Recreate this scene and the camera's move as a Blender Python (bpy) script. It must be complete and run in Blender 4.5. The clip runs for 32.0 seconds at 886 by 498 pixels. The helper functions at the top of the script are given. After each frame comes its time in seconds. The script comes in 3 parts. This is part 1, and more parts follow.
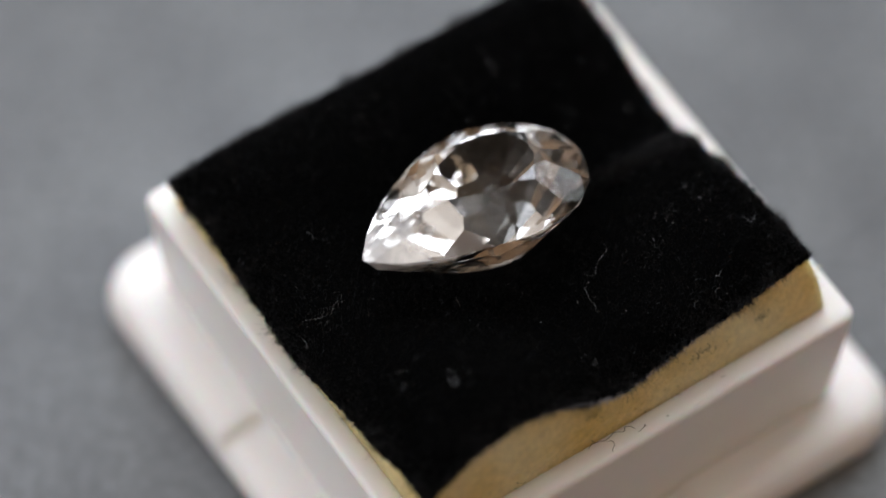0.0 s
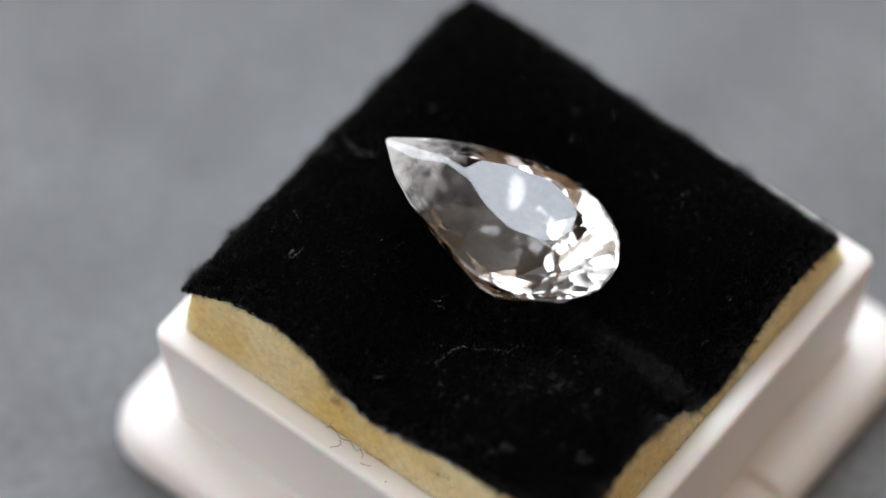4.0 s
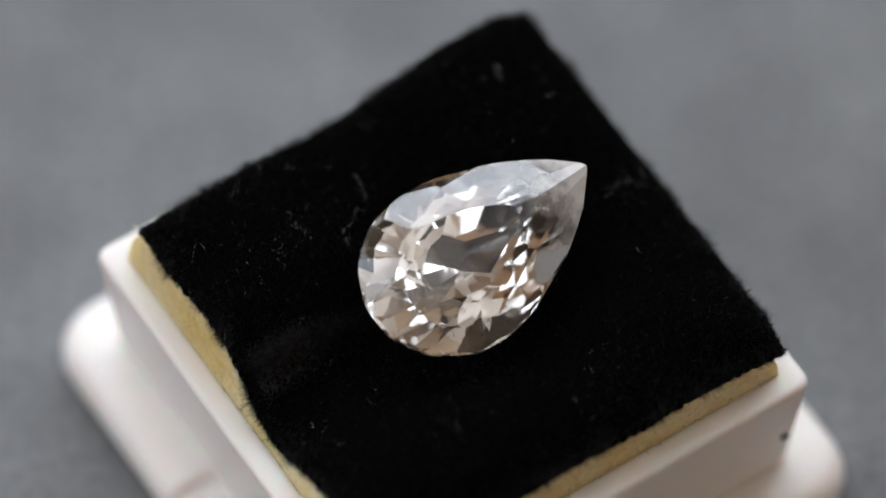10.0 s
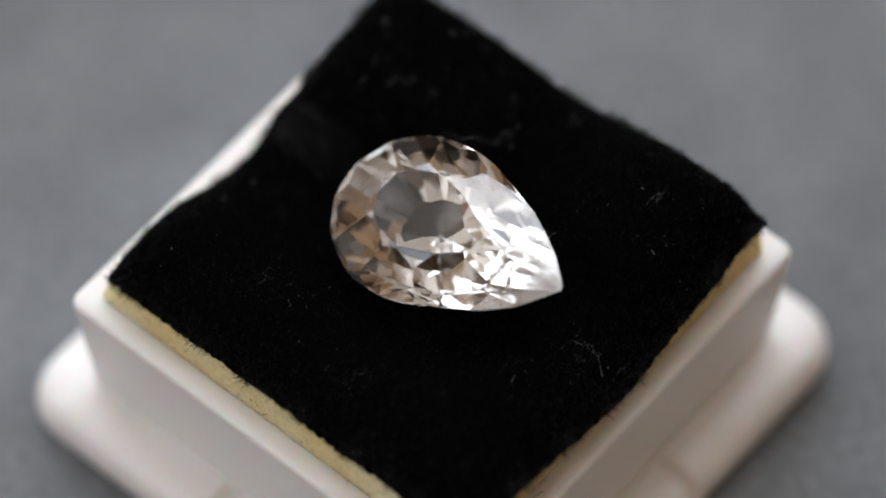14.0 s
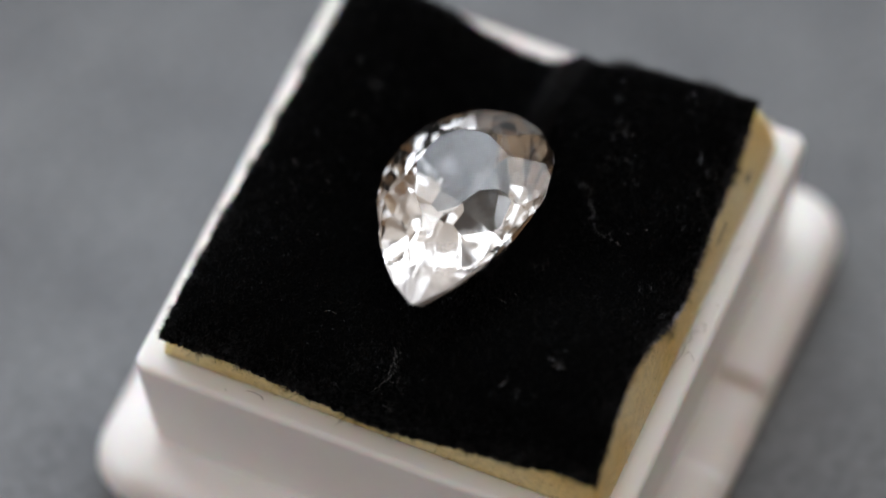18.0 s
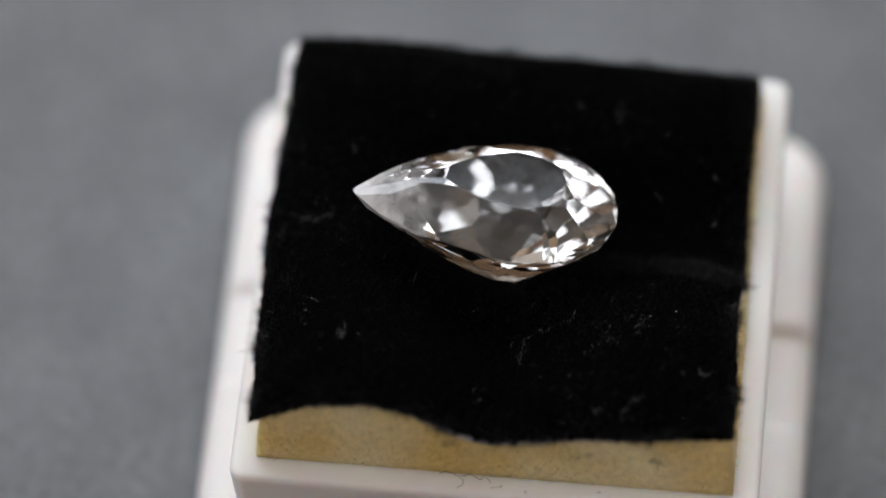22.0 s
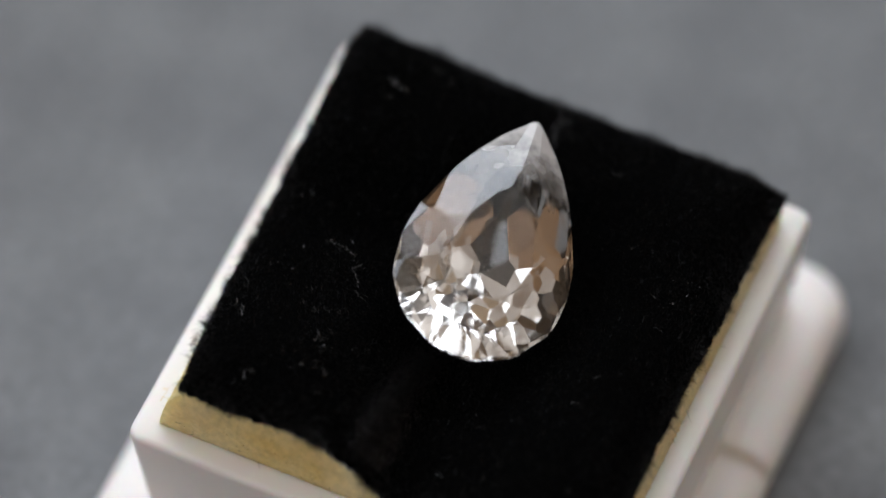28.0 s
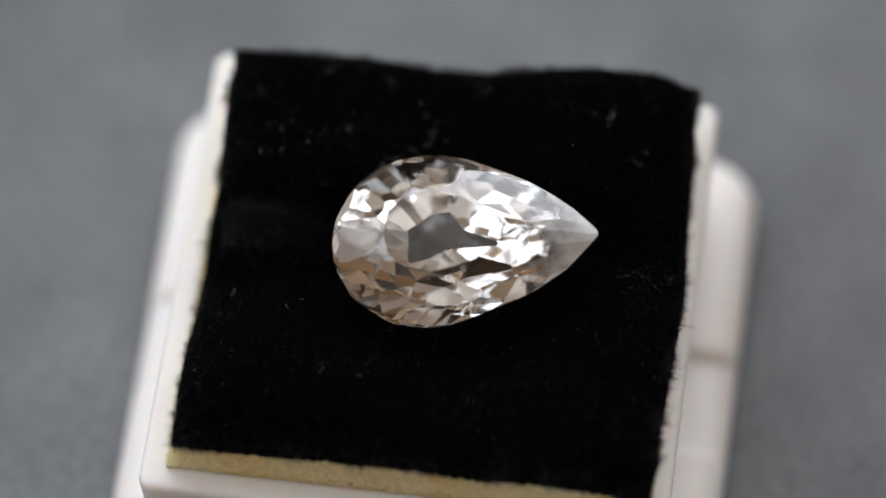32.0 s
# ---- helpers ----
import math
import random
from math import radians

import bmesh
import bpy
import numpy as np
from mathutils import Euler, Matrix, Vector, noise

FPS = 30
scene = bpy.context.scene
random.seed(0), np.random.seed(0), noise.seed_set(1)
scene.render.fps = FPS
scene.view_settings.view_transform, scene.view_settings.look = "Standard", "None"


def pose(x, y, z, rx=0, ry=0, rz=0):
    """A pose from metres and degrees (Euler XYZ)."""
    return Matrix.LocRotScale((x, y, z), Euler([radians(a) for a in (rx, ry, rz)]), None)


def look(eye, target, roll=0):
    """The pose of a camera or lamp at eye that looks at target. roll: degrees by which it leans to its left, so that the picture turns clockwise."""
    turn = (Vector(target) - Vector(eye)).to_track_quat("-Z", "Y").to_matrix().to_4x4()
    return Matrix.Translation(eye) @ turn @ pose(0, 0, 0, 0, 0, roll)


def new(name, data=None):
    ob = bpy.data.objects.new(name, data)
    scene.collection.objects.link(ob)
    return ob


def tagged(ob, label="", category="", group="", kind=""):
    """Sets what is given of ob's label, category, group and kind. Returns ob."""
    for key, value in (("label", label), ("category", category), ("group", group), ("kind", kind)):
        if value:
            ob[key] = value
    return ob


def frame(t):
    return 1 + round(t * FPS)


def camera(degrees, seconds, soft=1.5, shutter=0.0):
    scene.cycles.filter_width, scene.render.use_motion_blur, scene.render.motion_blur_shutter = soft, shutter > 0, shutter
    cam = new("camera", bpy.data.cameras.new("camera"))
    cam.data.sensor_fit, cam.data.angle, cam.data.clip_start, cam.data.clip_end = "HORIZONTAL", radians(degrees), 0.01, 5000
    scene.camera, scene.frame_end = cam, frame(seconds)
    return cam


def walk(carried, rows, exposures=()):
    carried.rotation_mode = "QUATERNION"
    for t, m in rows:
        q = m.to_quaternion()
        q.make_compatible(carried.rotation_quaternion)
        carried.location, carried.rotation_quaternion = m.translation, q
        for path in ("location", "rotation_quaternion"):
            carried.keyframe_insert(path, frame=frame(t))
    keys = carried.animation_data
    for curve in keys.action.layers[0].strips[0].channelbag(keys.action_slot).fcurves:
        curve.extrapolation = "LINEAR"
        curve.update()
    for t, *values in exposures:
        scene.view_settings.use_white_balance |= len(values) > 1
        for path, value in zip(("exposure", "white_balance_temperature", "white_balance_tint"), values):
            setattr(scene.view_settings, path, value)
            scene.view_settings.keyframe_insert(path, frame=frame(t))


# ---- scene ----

# All lengths of the small things are written in millimetres and scaled by MM.
MM = 0.001

# ---------------------------------------------------------------- camera
SECONDS = 32.0
EYE = (0.0, -0.14111, 0.23922)
AIM = (-0.0016, -0.00005, 0.0145)
cam = camera(9.63, SECONDS, soft=1.5)
cam.data.dof.use_dof = True
cam.data.dof.focus_distance = 0.2632
cam.data.dof.aperture_fstop = 12.5
STOPS = ((0, -0.5), (2, -0.37), (3.5, -0.3), (5.5, -0.25), (6, -0.28), (7, -0.57), (8, -0.68), (9, -0.65), (14, -0.68), (17, -0.68), (23, -0.78), (28, -0.78), (32, -0.79))
# it stands still and sinks by a hair at the end
SUNK = (AIM[0] - 0.00008, AIM[1] - 0.00017, AIM[2] - 0.000106)
walk(cam, ((0.0, look(EYE, AIM, -0.12)), (30.2, look(EYE, AIM, -0.12)), (SECONDS, look(EYE, SUNK, -0.12))), STOPS)

# the turntable's angle, seconds and degrees
TURN = ((0, 0.0), (2, -35.96), (4, -72.05), (6, -108.28), (8, -144.57), (10, -181.01), (12, -217.58),
        (14, -254.26), (16, -290.88), (18, -327.35), (20, -363.49), (22, -399.48), (24, -435.59),
        (26, -471.95), (28, -508.39), (30, -544.9), (32, -581.43))
# the box on the turntable at angle 0
BOX_AT = pose(1.166 * MM, 1.870 * MM, 0.0, 0, 0, 34.53)

# ---------------------------------------------------------------- light
world = bpy.data.worlds.new("sky")
scene.world = world
world.use_nodes = True
wn = world.node_tree.nodes
sky = wn.new("ShaderNodeTexSky")
sky.sky_type = "NISHITA"
sky.sun_disc = False
sky.sun_elevation = radians(35)
sky.sun_rotation = radians(60)
wn["Background"].inputs["Strength"].default_value = 0.10
world.node_tree.links.new(sky.outputs["Color"], wn["Background"].inputs["Color"])

# room with a wide window in the north wall and a smaller, brighter one in the west wall (metres)
ROOM_X, ROOM_Y, ROOM_Z = (-1.3, 1.6), (-1.5, 0.9), (-0.77, 1.95)
NORTH_X, NORTH_Z = (-1.07, 0.97), (0.43, 1.82)
WEST_Y, WEST_Z = (-1.09, 0.63), (0.42, 1.61)


def window_light(mid, turn, wide, high, radiance):
    lamp = bpy.data.lights.new("window_light", "AREA")
    lamp.shape = "RECTANGLE"
    lamp.size, lamp.size_y = wide - 0.04, high - 0.04
    lamp.energy, lamp.color = radiance * math.pi * lamp.size * lamp.size_y, (0.92, 0.98, 1.07)
    new("window_light", lamp).matrix_world = Matrix.Translation(mid) @ turn


window_light((sum(NORTH_X) / 2, ROOM_Y[1] + 0.12, sum(NORTH_Z) / 2), pose(0, 0, 0, 90, 0, 180), NORTH_X[1] - NORTH_X[0], NORTH_Z[1] - NORTH_Z[0], 6.7)
window_light((ROOM_X[0] - 0.12, sum(WEST_Y) / 2, sum(WEST_Z) / 2), pose(0, 0, 0, 90, 0, -90), WEST_Y[1] - WEST_Y[0], WEST_Z[1] - WEST_Z[0], 3.7)


# ---------------------------------------------------------------- materials
def material(name, base=(0.5, 0.5, 0.5), rough=0.5, **extra):
    m = bpy.data.materials.new(name)
    m.use_nodes = True
    b = m.node_tree.nodes["Principled BSDF"]
    b.inputs["Base Color"].default_value = (*base, 1)
    b.inputs["Roughness"].default_value = rough
    for key, value in extra.items():
        b.inputs[key.replace("_", " ")].default_value = value
    return m


def node(m, kind, **values):
    n = m.node_tree.nodes.new(kind)
    for key, value in values.items():
        n.inputs[key.replace("_", " ")].default_value = value
    return n


def link(m, a, b):
    m.node_tree.links.new(a, b)


def coords(m):
    return m.node_tree.nodes.new("ShaderNodeTexCoord").outputs["Object"]


def mottled(m, low, high, scale, detail=6, contrast=(0.35, 0.65), second=None):
    """Base colour that wanders between two tones, with a second finer grain."""
    b = m.node_tree.nodes["Principled BSDF"]
    co = coords(m)
    n1 = node(m, "ShaderNodeTexNoise", Scale=scale, Detail=detail)
    link(m, co, n1.inputs["Vector"])
    ramp = m.node_tree.nodes.new("ShaderNodeValToRGB")
    ramp.color_ramp.elements[0].position, ramp.color_ramp.elements[1].position = contrast
    ramp.color_ramp.elements[0].color, ramp.color_ramp.elements[1].color = (*low, 1), (*high, 1)
    link(m, n1.outputs["Fac"], ramp.inputs["Fac"])
    out = ramp.outputs["Color"]
    if second:
        n2 = node(m, "ShaderNodeTexNoise", Scale=second[0], Detail=4)
        link(m, co, n2.inputs["Vector"])
        grain = m.node_tree.nodes.new("ShaderNodeMapRange")
        grain.inputs["To Min"].default_value, grain.inputs["To Max"].default_value = 1 - second[1], 1 + second[1]
        link(m, n2.outputs["Fac"], grain.inputs["Value"])
        mul = m.node_tree.nodes.new("ShaderNodeVectorMath")
        mul.operation = "MULTIPLY"
        link(m, out, mul.inputs[0])
        link(m, grain.outputs["Result"], mul.inputs[1])
        out = mul.outputs["Vector"]
    link(m, out, b.inputs["Base Color"])


def bumpy(m, scale, strength, distance, kind="noise", detail=5):
    b = m.node_tree.nodes["Principled BSDF"]
    co = coords(m)
    if kind == "noise":
        n = node(m, "ShaderNodeTexNoise", Scale=scale, Detail=detail)
        out = n.outputs["Fac"]
    else:
        n = node(m, "ShaderNodeTexVoronoi", Scale=scale)
        out = n.outputs["Distance"]
    link(m, co, n.inputs["Vector"])
    bump = node(m, "ShaderNodeBump", Strength=strength, Distance=distance)
    link(m, out, bump.inputs["Height"])
    link(m, bump.outputs["Normal"], b.inputs["Normal"])


plastic = material("white_plastic", (0.82, 0.80, 0.78), 0.38, Subsurface_Weight=0.25, Subsurface_Scale=0.0012)
mottled(plastic, (0.87, 0.822, 0.782), (0.92, 0.878, 0.842), 90, second=(900, 0.02))
bumpy(plastic, 700, 0.10, 0.00012)

foam_mat = material("yellow_foam", (0.80, 0.66, 0.34), 0.6, Subsurface_Weight=0.6, Subsurface_Scale=0.0015, Subsurface_Radius=(1.0, 0.85, 0.5))
mottled(foam_mat, (0.77, 0.55, 0.18), (0.91, 0.80, 0.49), 190, contrast=(0.3, 0.7), second=(2600, 0.26))
bumpy(foam_mat, 4200, 0.75, 0.00022, detail=9)

velvet_mat = material("black_velvet", (0.0012, 0.0012, 0.0012), 0.95, Sheen_Weight=0.001, Sheen_Roughness=0.4)
velvet_mat.node_tree.nodes["Principled BSDF"].inputs["Specular IOR Level"].default_value = 0.01
bumpy(velvet_mat, 2600, 0.6, 0.0003)
pile_mat = material("black_pile", (0.006, 0.0055, 0.0055), 0.4)
pile_mat.node_tree.nodes["Principled BSDF"].inputs["Specular IOR Level"].default_value = 0.30

felt = material("grey_felt", (0.2, 0.2, 0.2), 0.9)
felt.node_tree.nodes["Principled BSDF"].inputs["Specular IOR Level"].default_value = 0.2
mottled(felt, (0.165, 0.170, 0.174), (0.225, 0.231, 0.234), 130, contrast=(0.3, 0.7), second=(1700, 0.6))
bumpy(felt, 2600, 0.5, 0.0003)


def crystal_material(name, rough, ripple):
    """Clear champagne crystal; ripple: how far the polish of the facets wavers. The stone's tip is clouded by fine inclusions."""
    m = material(name, (1.0, 0.955, 0.905), rough, Transmission_Weight=1.0, IOR=GEM_IOR)
    clear = m.node_tree.nodes["Principled BSDF"]
    if ripple:
        wave = node(m, "ShaderNodeTexNoise", Scale=520, Detail=1)
        link(m, coords(m), wave.inputs["Vector"])
        bump = node(m, "ShaderNodeBump", Strength=ripple, Distance=0.0001)
        link(m, wave.outputs["Fac"], bump.inputs["Height"])
        link(m, bump.outputs["Normal"], clear.inputs["Normal"])
    milk = node(m, "ShaderNodeBsdfPrincipled", Roughness=0.45, IOR=GEM_IOR)
    milk.inputs["Base Color"].default_value = (0.92, 0.875, 0.835, 1)
    milk.inputs["Transmission Weight"].default_value = 0.25
    apart = m.node_tree.nodes.new("ShaderNodeSeparateXYZ")
    link(m, coords(m), apart.inputs["Vector"])
    cloud = node(m, "ShaderNodeTexNoise", Scale=1100, Detail=6)
    link(m, coords(m), cloud.inputs["Vector"])
    uneven = node(m, "ShaderNodeMath")
    uneven.operation = "MULTIPLY_ADD"
    link(m, cloud.outputs["Fac"], uneven.inputs[0])
    uneven.inputs[1].default_value = 0.0058
    link(m, apart.outputs["X"], uneven.inputs[2])
    thick = node(m, "ShaderNodeMapRange")
    for key, value in (("From Min", -0.0026), ("From Max", 0.0003), ("To Min", 0.6), ("To Max", 0.0)):
        thick.inputs[key].default_value = value
    link(m, uneven.outputs["Value"], thick.inputs["Value"])
    blend = node(m, "ShaderNodeMixShader")
    link(m, thick.outputs["Result"], blend.inputs["Fac"])
    link(m, clear.outputs["BSDF"], blend.inputs[1])
    link(m, milk.outputs["BSDF"], blend.inputs[2])
    link(m, blend.outputs["Shader"], m.node_tree.nodes["Material Output"].inputs["Surface"])
    return m


GEM_IOR = 1.788
crystal = crystal_material("champagne_crystal", 0.0, 0.0)
deep_crystal = crystal_material("champagne_crystal_underside", 0.028, 0.25)
frosted = material("frosted_crystal_girdle", (0.97, 0.95, 0.93), 0.55, Transmission_Weight=0.6, IOR=GEM_IOR)

lint_mat = material("white_lint", (0.42, 0.41, 0.40), 0.6)
scrap_mat = material("grey_lint", (0.20, 0.195, 0.19), 0.7)
# lighter than the pile: puts the sheen of the crease into its colour
sheen_nap_mat = material("sheen_pile", (0.10, 0.10, 0.105), 0.45)
# rubbed pile at the cuts; the same paler tone paints fibre glints elsewhere
rubbed_glint_mat = material("rubbed_glint_pile", (0.016, 0.016, 0.0165), 0.5)
backing_mat = material("pale_backing_thread", (0.55, 0.55, 0.62), 0.7)
brown_hair = material("brown_hair", (0.09, 0.05, 0.025), 0.5)
speck_mat = material("dark_speck", (0.03, 0.022, 0.018), 0.8)

wall_mat = material("warm_wall_paint", (0.62, 0.55, 0.48), 0.8)
mottled(wall_mat, (0.42, 0.315, 0.21), (0.49, 0.375, 0.26), 3, second=(60, 0.04))
ceiling_mat = material("off_white_ceiling_paint", (0.62, 0.57, 0.52), 0.8)
mottled(ceiling_mat, (0.70, 0.65, 0.595), (0.78, 0.73, 0.675), 3, second=(60, 0.03))
dark_wall = material("brown_wall_paint", (0.2, 0.15, 0.11), 0.8)
mottled(dark_wall, (0.17, 0.125, 0.09), (0.23, 0.175, 0.13), 3, second=(60, 0.04))
wood_wall = material("brown_wood_panels", (0.5, 0.36, 0.25), 0.6)
mottled(wood_wall, (0.21, 0.115, 0.052), (0.30, 0.175, 0.088), 4, second=(50, 0.1))
floor_mat = material("light_wood_floor", (0.45, 0.36, 0.27), 0.5)
mottled(floor_mat, (0.38, 0.30, 0.22), (0.52, 0.42, 0.32), 5, second=(80, 0.1))
frame_mat = material("white_frame_paint", (0.8, 0.8, 0.78), 0.4)
mottled(frame_mat, (0.76, 0.76, 0.74), (0.82, 0.82, 0.80), 8)
table_mat = material("dark_table_wood", (0.12, 0.08, 0.055), 0.45)
mottled(table_mat, (0.09, 0.06, 0.04), (0.16, 0.11, 0.075), 14, second=(200, 0.2))


# ---------------------------------------------------------------- mesh helpers
def finish(bm, name, mat, smooth=False):
    me = bpy.data.meshes.new(name)
    bm.normal_update()
    bm.to_mesh(me)
    bm.free()
    me.materials.append(mat)
    if smooth:
        me.polygons.foreach_set("use_smooth", [True] * len(me.polygons))
    return me


def part(name, bm, mat, parent, label="", smooth=False):
    ob = new(name, finish(bm, name, mat, smooth))
    ob.parent = parent
    return tagged(ob, label)


def block(bm, x, y, z):
    """An axis-aligned box between the given pairs."""
    v = [bm.verts.new((a, b, c)) for a in x for b in y for c in z]
    for q in ((0, 1, 3, 2), (4, 6, 7, 5), (0, 4, 5, 1), (2, 3, 7, 6), (0, 2, 6, 4), (1, 5, 7, 3)):
        bm.faces.new([v[i] for i in q])
    return v


def bevelled(bm, width, segments=2):
    bmesh.ops.bevel(bm, geom=bm.edges[:], offset=width, segments=segments, affect="EDGES", clamp_overlap=True)


def tube(bm, points, radius, sides=5):
    """A thin thread along points, tapering a little at both ends."""
    rings = []
    n = len(points)
    for i, p in enumerate(points):
        ahead = (Vector(points[min(i + 1, n - 1)]) - Vector(points[max(i - 1, 0)])).normalized()
        side = ahead.cross(Vector((0, 0, 1)))
        side = side.normalized() if side.length > 1e-6 else Vector((1, 0, 0))
        up = side.cross(ahead)
        r = radius * (0.55 if i in (0, n - 1) else 1.0)
        rings.append([bm.verts.new(Vector(p) + r * (math.cos(a) * side + math.sin(a) * up))
                      for a in (2 * math.pi * k / sides for k in range(sides))])
    for a, b in zip(rings, rings[1:]):
        for k in range(sides):
            bm.faces.new((a[k], a[(k + 1) % sides], b[(k + 1) % sides], b[k]))
    bm.faces.new(rings[0][::-1])
    bm.faces.new(rings[-1])


def structure(name, bm, mat, label, category):
    bmesh.ops.recalc_face_normals(bm, faces=bm.faces[:])
    ob = tagged(new(name, finish(bm, name, mat)), label, category, kind="structure")
    return ob


# ---------------------------------------------------------------- room
def build_room():
    (x0, x1), (y0, y1), (z0, z1) = ROOM_X, ROOM_Y, ROOM_Z
    w = 0.18
    bm = bmesh.new()
    block(bm, (x0 - w, x1 + w), (y0 - w, y1 + w), (z0 - 0.1, z0))
    structure("floor", bm, floor_mat, "light wooden floor of the room", "floor")
    bm = bmesh.new()
    block(bm, (x0 - w, x1 + w), (y0 - w, y1 + w), (z1, z1 + 0.1))
    structure("ceiling", bm, ceiling_mat, "plain off-white painted ceiling", "ceiling")
    for name, xs, ys, mat, label in (("wall_east", (x1, x1 + w), (y0, y1), wall_mat, "plain warm beige painted wall"),
                                     ("wall_south", (x0 - w, x1 + w), (y0 - w, y0), wood_wall, "brown wood-panelled wall")):
        bm = bmesh.new()
        block(bm, xs, ys, (z0, z1))
        structure(name, bm, mat, label, "wall")
    for name, window, (a, b), (c, d), (lo, hi), north in (
            ("wall_west", "window_1", WEST_Y, WEST_Z, (y0, y1), False), ("wall_north", "window_2", NORTH_X, NORTH_Z, (x0 - w, x1 + w), True)):
        depth = (y1, y1 + w) if north else (x0 - w, x0)
        bm = bmesh.new()
        for along, up in (((lo, a), (z0, z1)), ((b, hi), (z0, z1)), ((a, b), (z0, c)), ((a, b), (d, z1))):
            block(bm, *((along, depth) if north else (depth, along)), up)
        structure(name, bm, dark_wall if north else wall_mat, "brown painted wall with a window opening" if north else "beige painted wall with a window opening", "wall")
        win = tagged(new(window), "white-framed window letting in daylight", "window", kind="structure")
        across = (y1 + 0.03, y1 + 0.08) if north else (x0 - 0.08, x0 - 0.03)
        t = 0.035
        bars = [((a, a + t), (c, d)), ((b - t, b), (c, d)), ((a + t, b - t), (c, c + t)), ((a + t, b - t), (d - t, d))]
        for k in range(1, 3 if north else 2):
            mid = a + (b - a) * k / (3 if north else 2)
            bars.append(((mid - t / 2, mid + t / 2), (c + t, d - t)))
        for along, up in bars:
            bm = bmesh.new()
            block(bm, *((along, across) if north else (across, along)), up)
            bmesh.ops.recalc_face_normals(bm, faces=bm.faces[:])
            part("frame_bar", bm, frame_mat, win)


def build_table():
    bench = tagged(new("table"), "dark wooden table under the turntable", "table")
    bench.location = (0.1, 0.1, -0.77)
    bm = bmesh.new()
    block(bm, (-0.7, 0.7), (-0.45, 0.45), (0.715, 0.75))
    bevelled(bm, 0.004)
    part("tabletop", bm, table_mat, bench)
    for sx in (-0.64, 0.64):
        for sy in (-0.39, 0.39):
            bm = bmesh.new()
            block(bm, (sx - 0.03, sx + 0.03), (sy - 0.03, sy + 0.03), (0, 0.715))
            bevelled(bm, 0.004)
            part("leg", bm, table_mat, bench)


def build_turntable():
    tt = tagged(new("turntable"), "round turntable covered with mottled dark grey felt", "turntable")
    bm = bmesh.new()
    n, r = 96, 0.14
    prof = ((r * 0.97, -0.020), (r, -0.018), (r, -0.004), (r * 0.995, -0.0025))
    rings = [[bm.verts.new((a * math.cos(2 * math.pi * k / n), a * math.sin(2 * math.pi * k / n), z)) for k in range(n)] for a, z in prof]
    for p, q in zip(rings, rings[1:]):
        for k in range(n):
            bm.faces.new((p[k], p[(k + 1) % n], q[(k + 1) % n], q[k]))
    bm.faces.new(rings[0][::-1])
    bm.faces.new(rings[-1])
    part("disc", bm, speck_mat, tt, "black plastic turntable disc")
    bm = bmesh.new()
    prof = ((r * 0.99, -0.0025), (r * 0.99, -0.0004), (r * 0.985, 0.0))
    rings = [[bm.verts.new((a * math.cos(2 * math.pi * k / n), a * math.sin(2 * math.pi * k / n), z)) for k in range(n)] for a, z in prof]
    for p, q in zip(rings, rings[1:]):
        for k in range(n):
            bm.faces.new((p[k], p[(k + 1) % n], q[(k + 1) % n], q[k]))
    bm.faces.new(rings[0][::-1])
    bm.faces.new(rings[-1])
    part("felt_cover", bm, felt, tt, "mottled dark grey felt cover")
    return tt


# ---------------------------------------------------------------- the white box
def rounded_square(half, radius, per_corner=10, per_side=24):
    """Points of a rounded square, anticlockwise from the middle of the +x side, with the arc fraction of each."""
    pts = []
    flat = half - radius
    for q in range(4):
        turn = Matrix.Rotation(q * math.pi / 2, 2)
        for k in range(per_side // 2):
            pts.append(turn @ Vector((half, flat * k / (per_side / 2))))
        for k in range(per_corner):
            a = math.pi / 2 * k / per_corner
            pts.append(turn @ Vector((flat + radius * math.cos(a), flat + radius * math.sin(a))))
        for k in range(per_side // 2):
            pts.append(turn @ Vector((flat * (1 - k / (per_side / 2)), half)))
    return pts


def loft(bm, rings):
    n = len(rings[0])
    for p, q in zip(rings, rings[1:]):
        for k in range(n):
            bm.faces.new((p[k], p[(k + 1) % n], q[(k + 1) % n], q[k]))


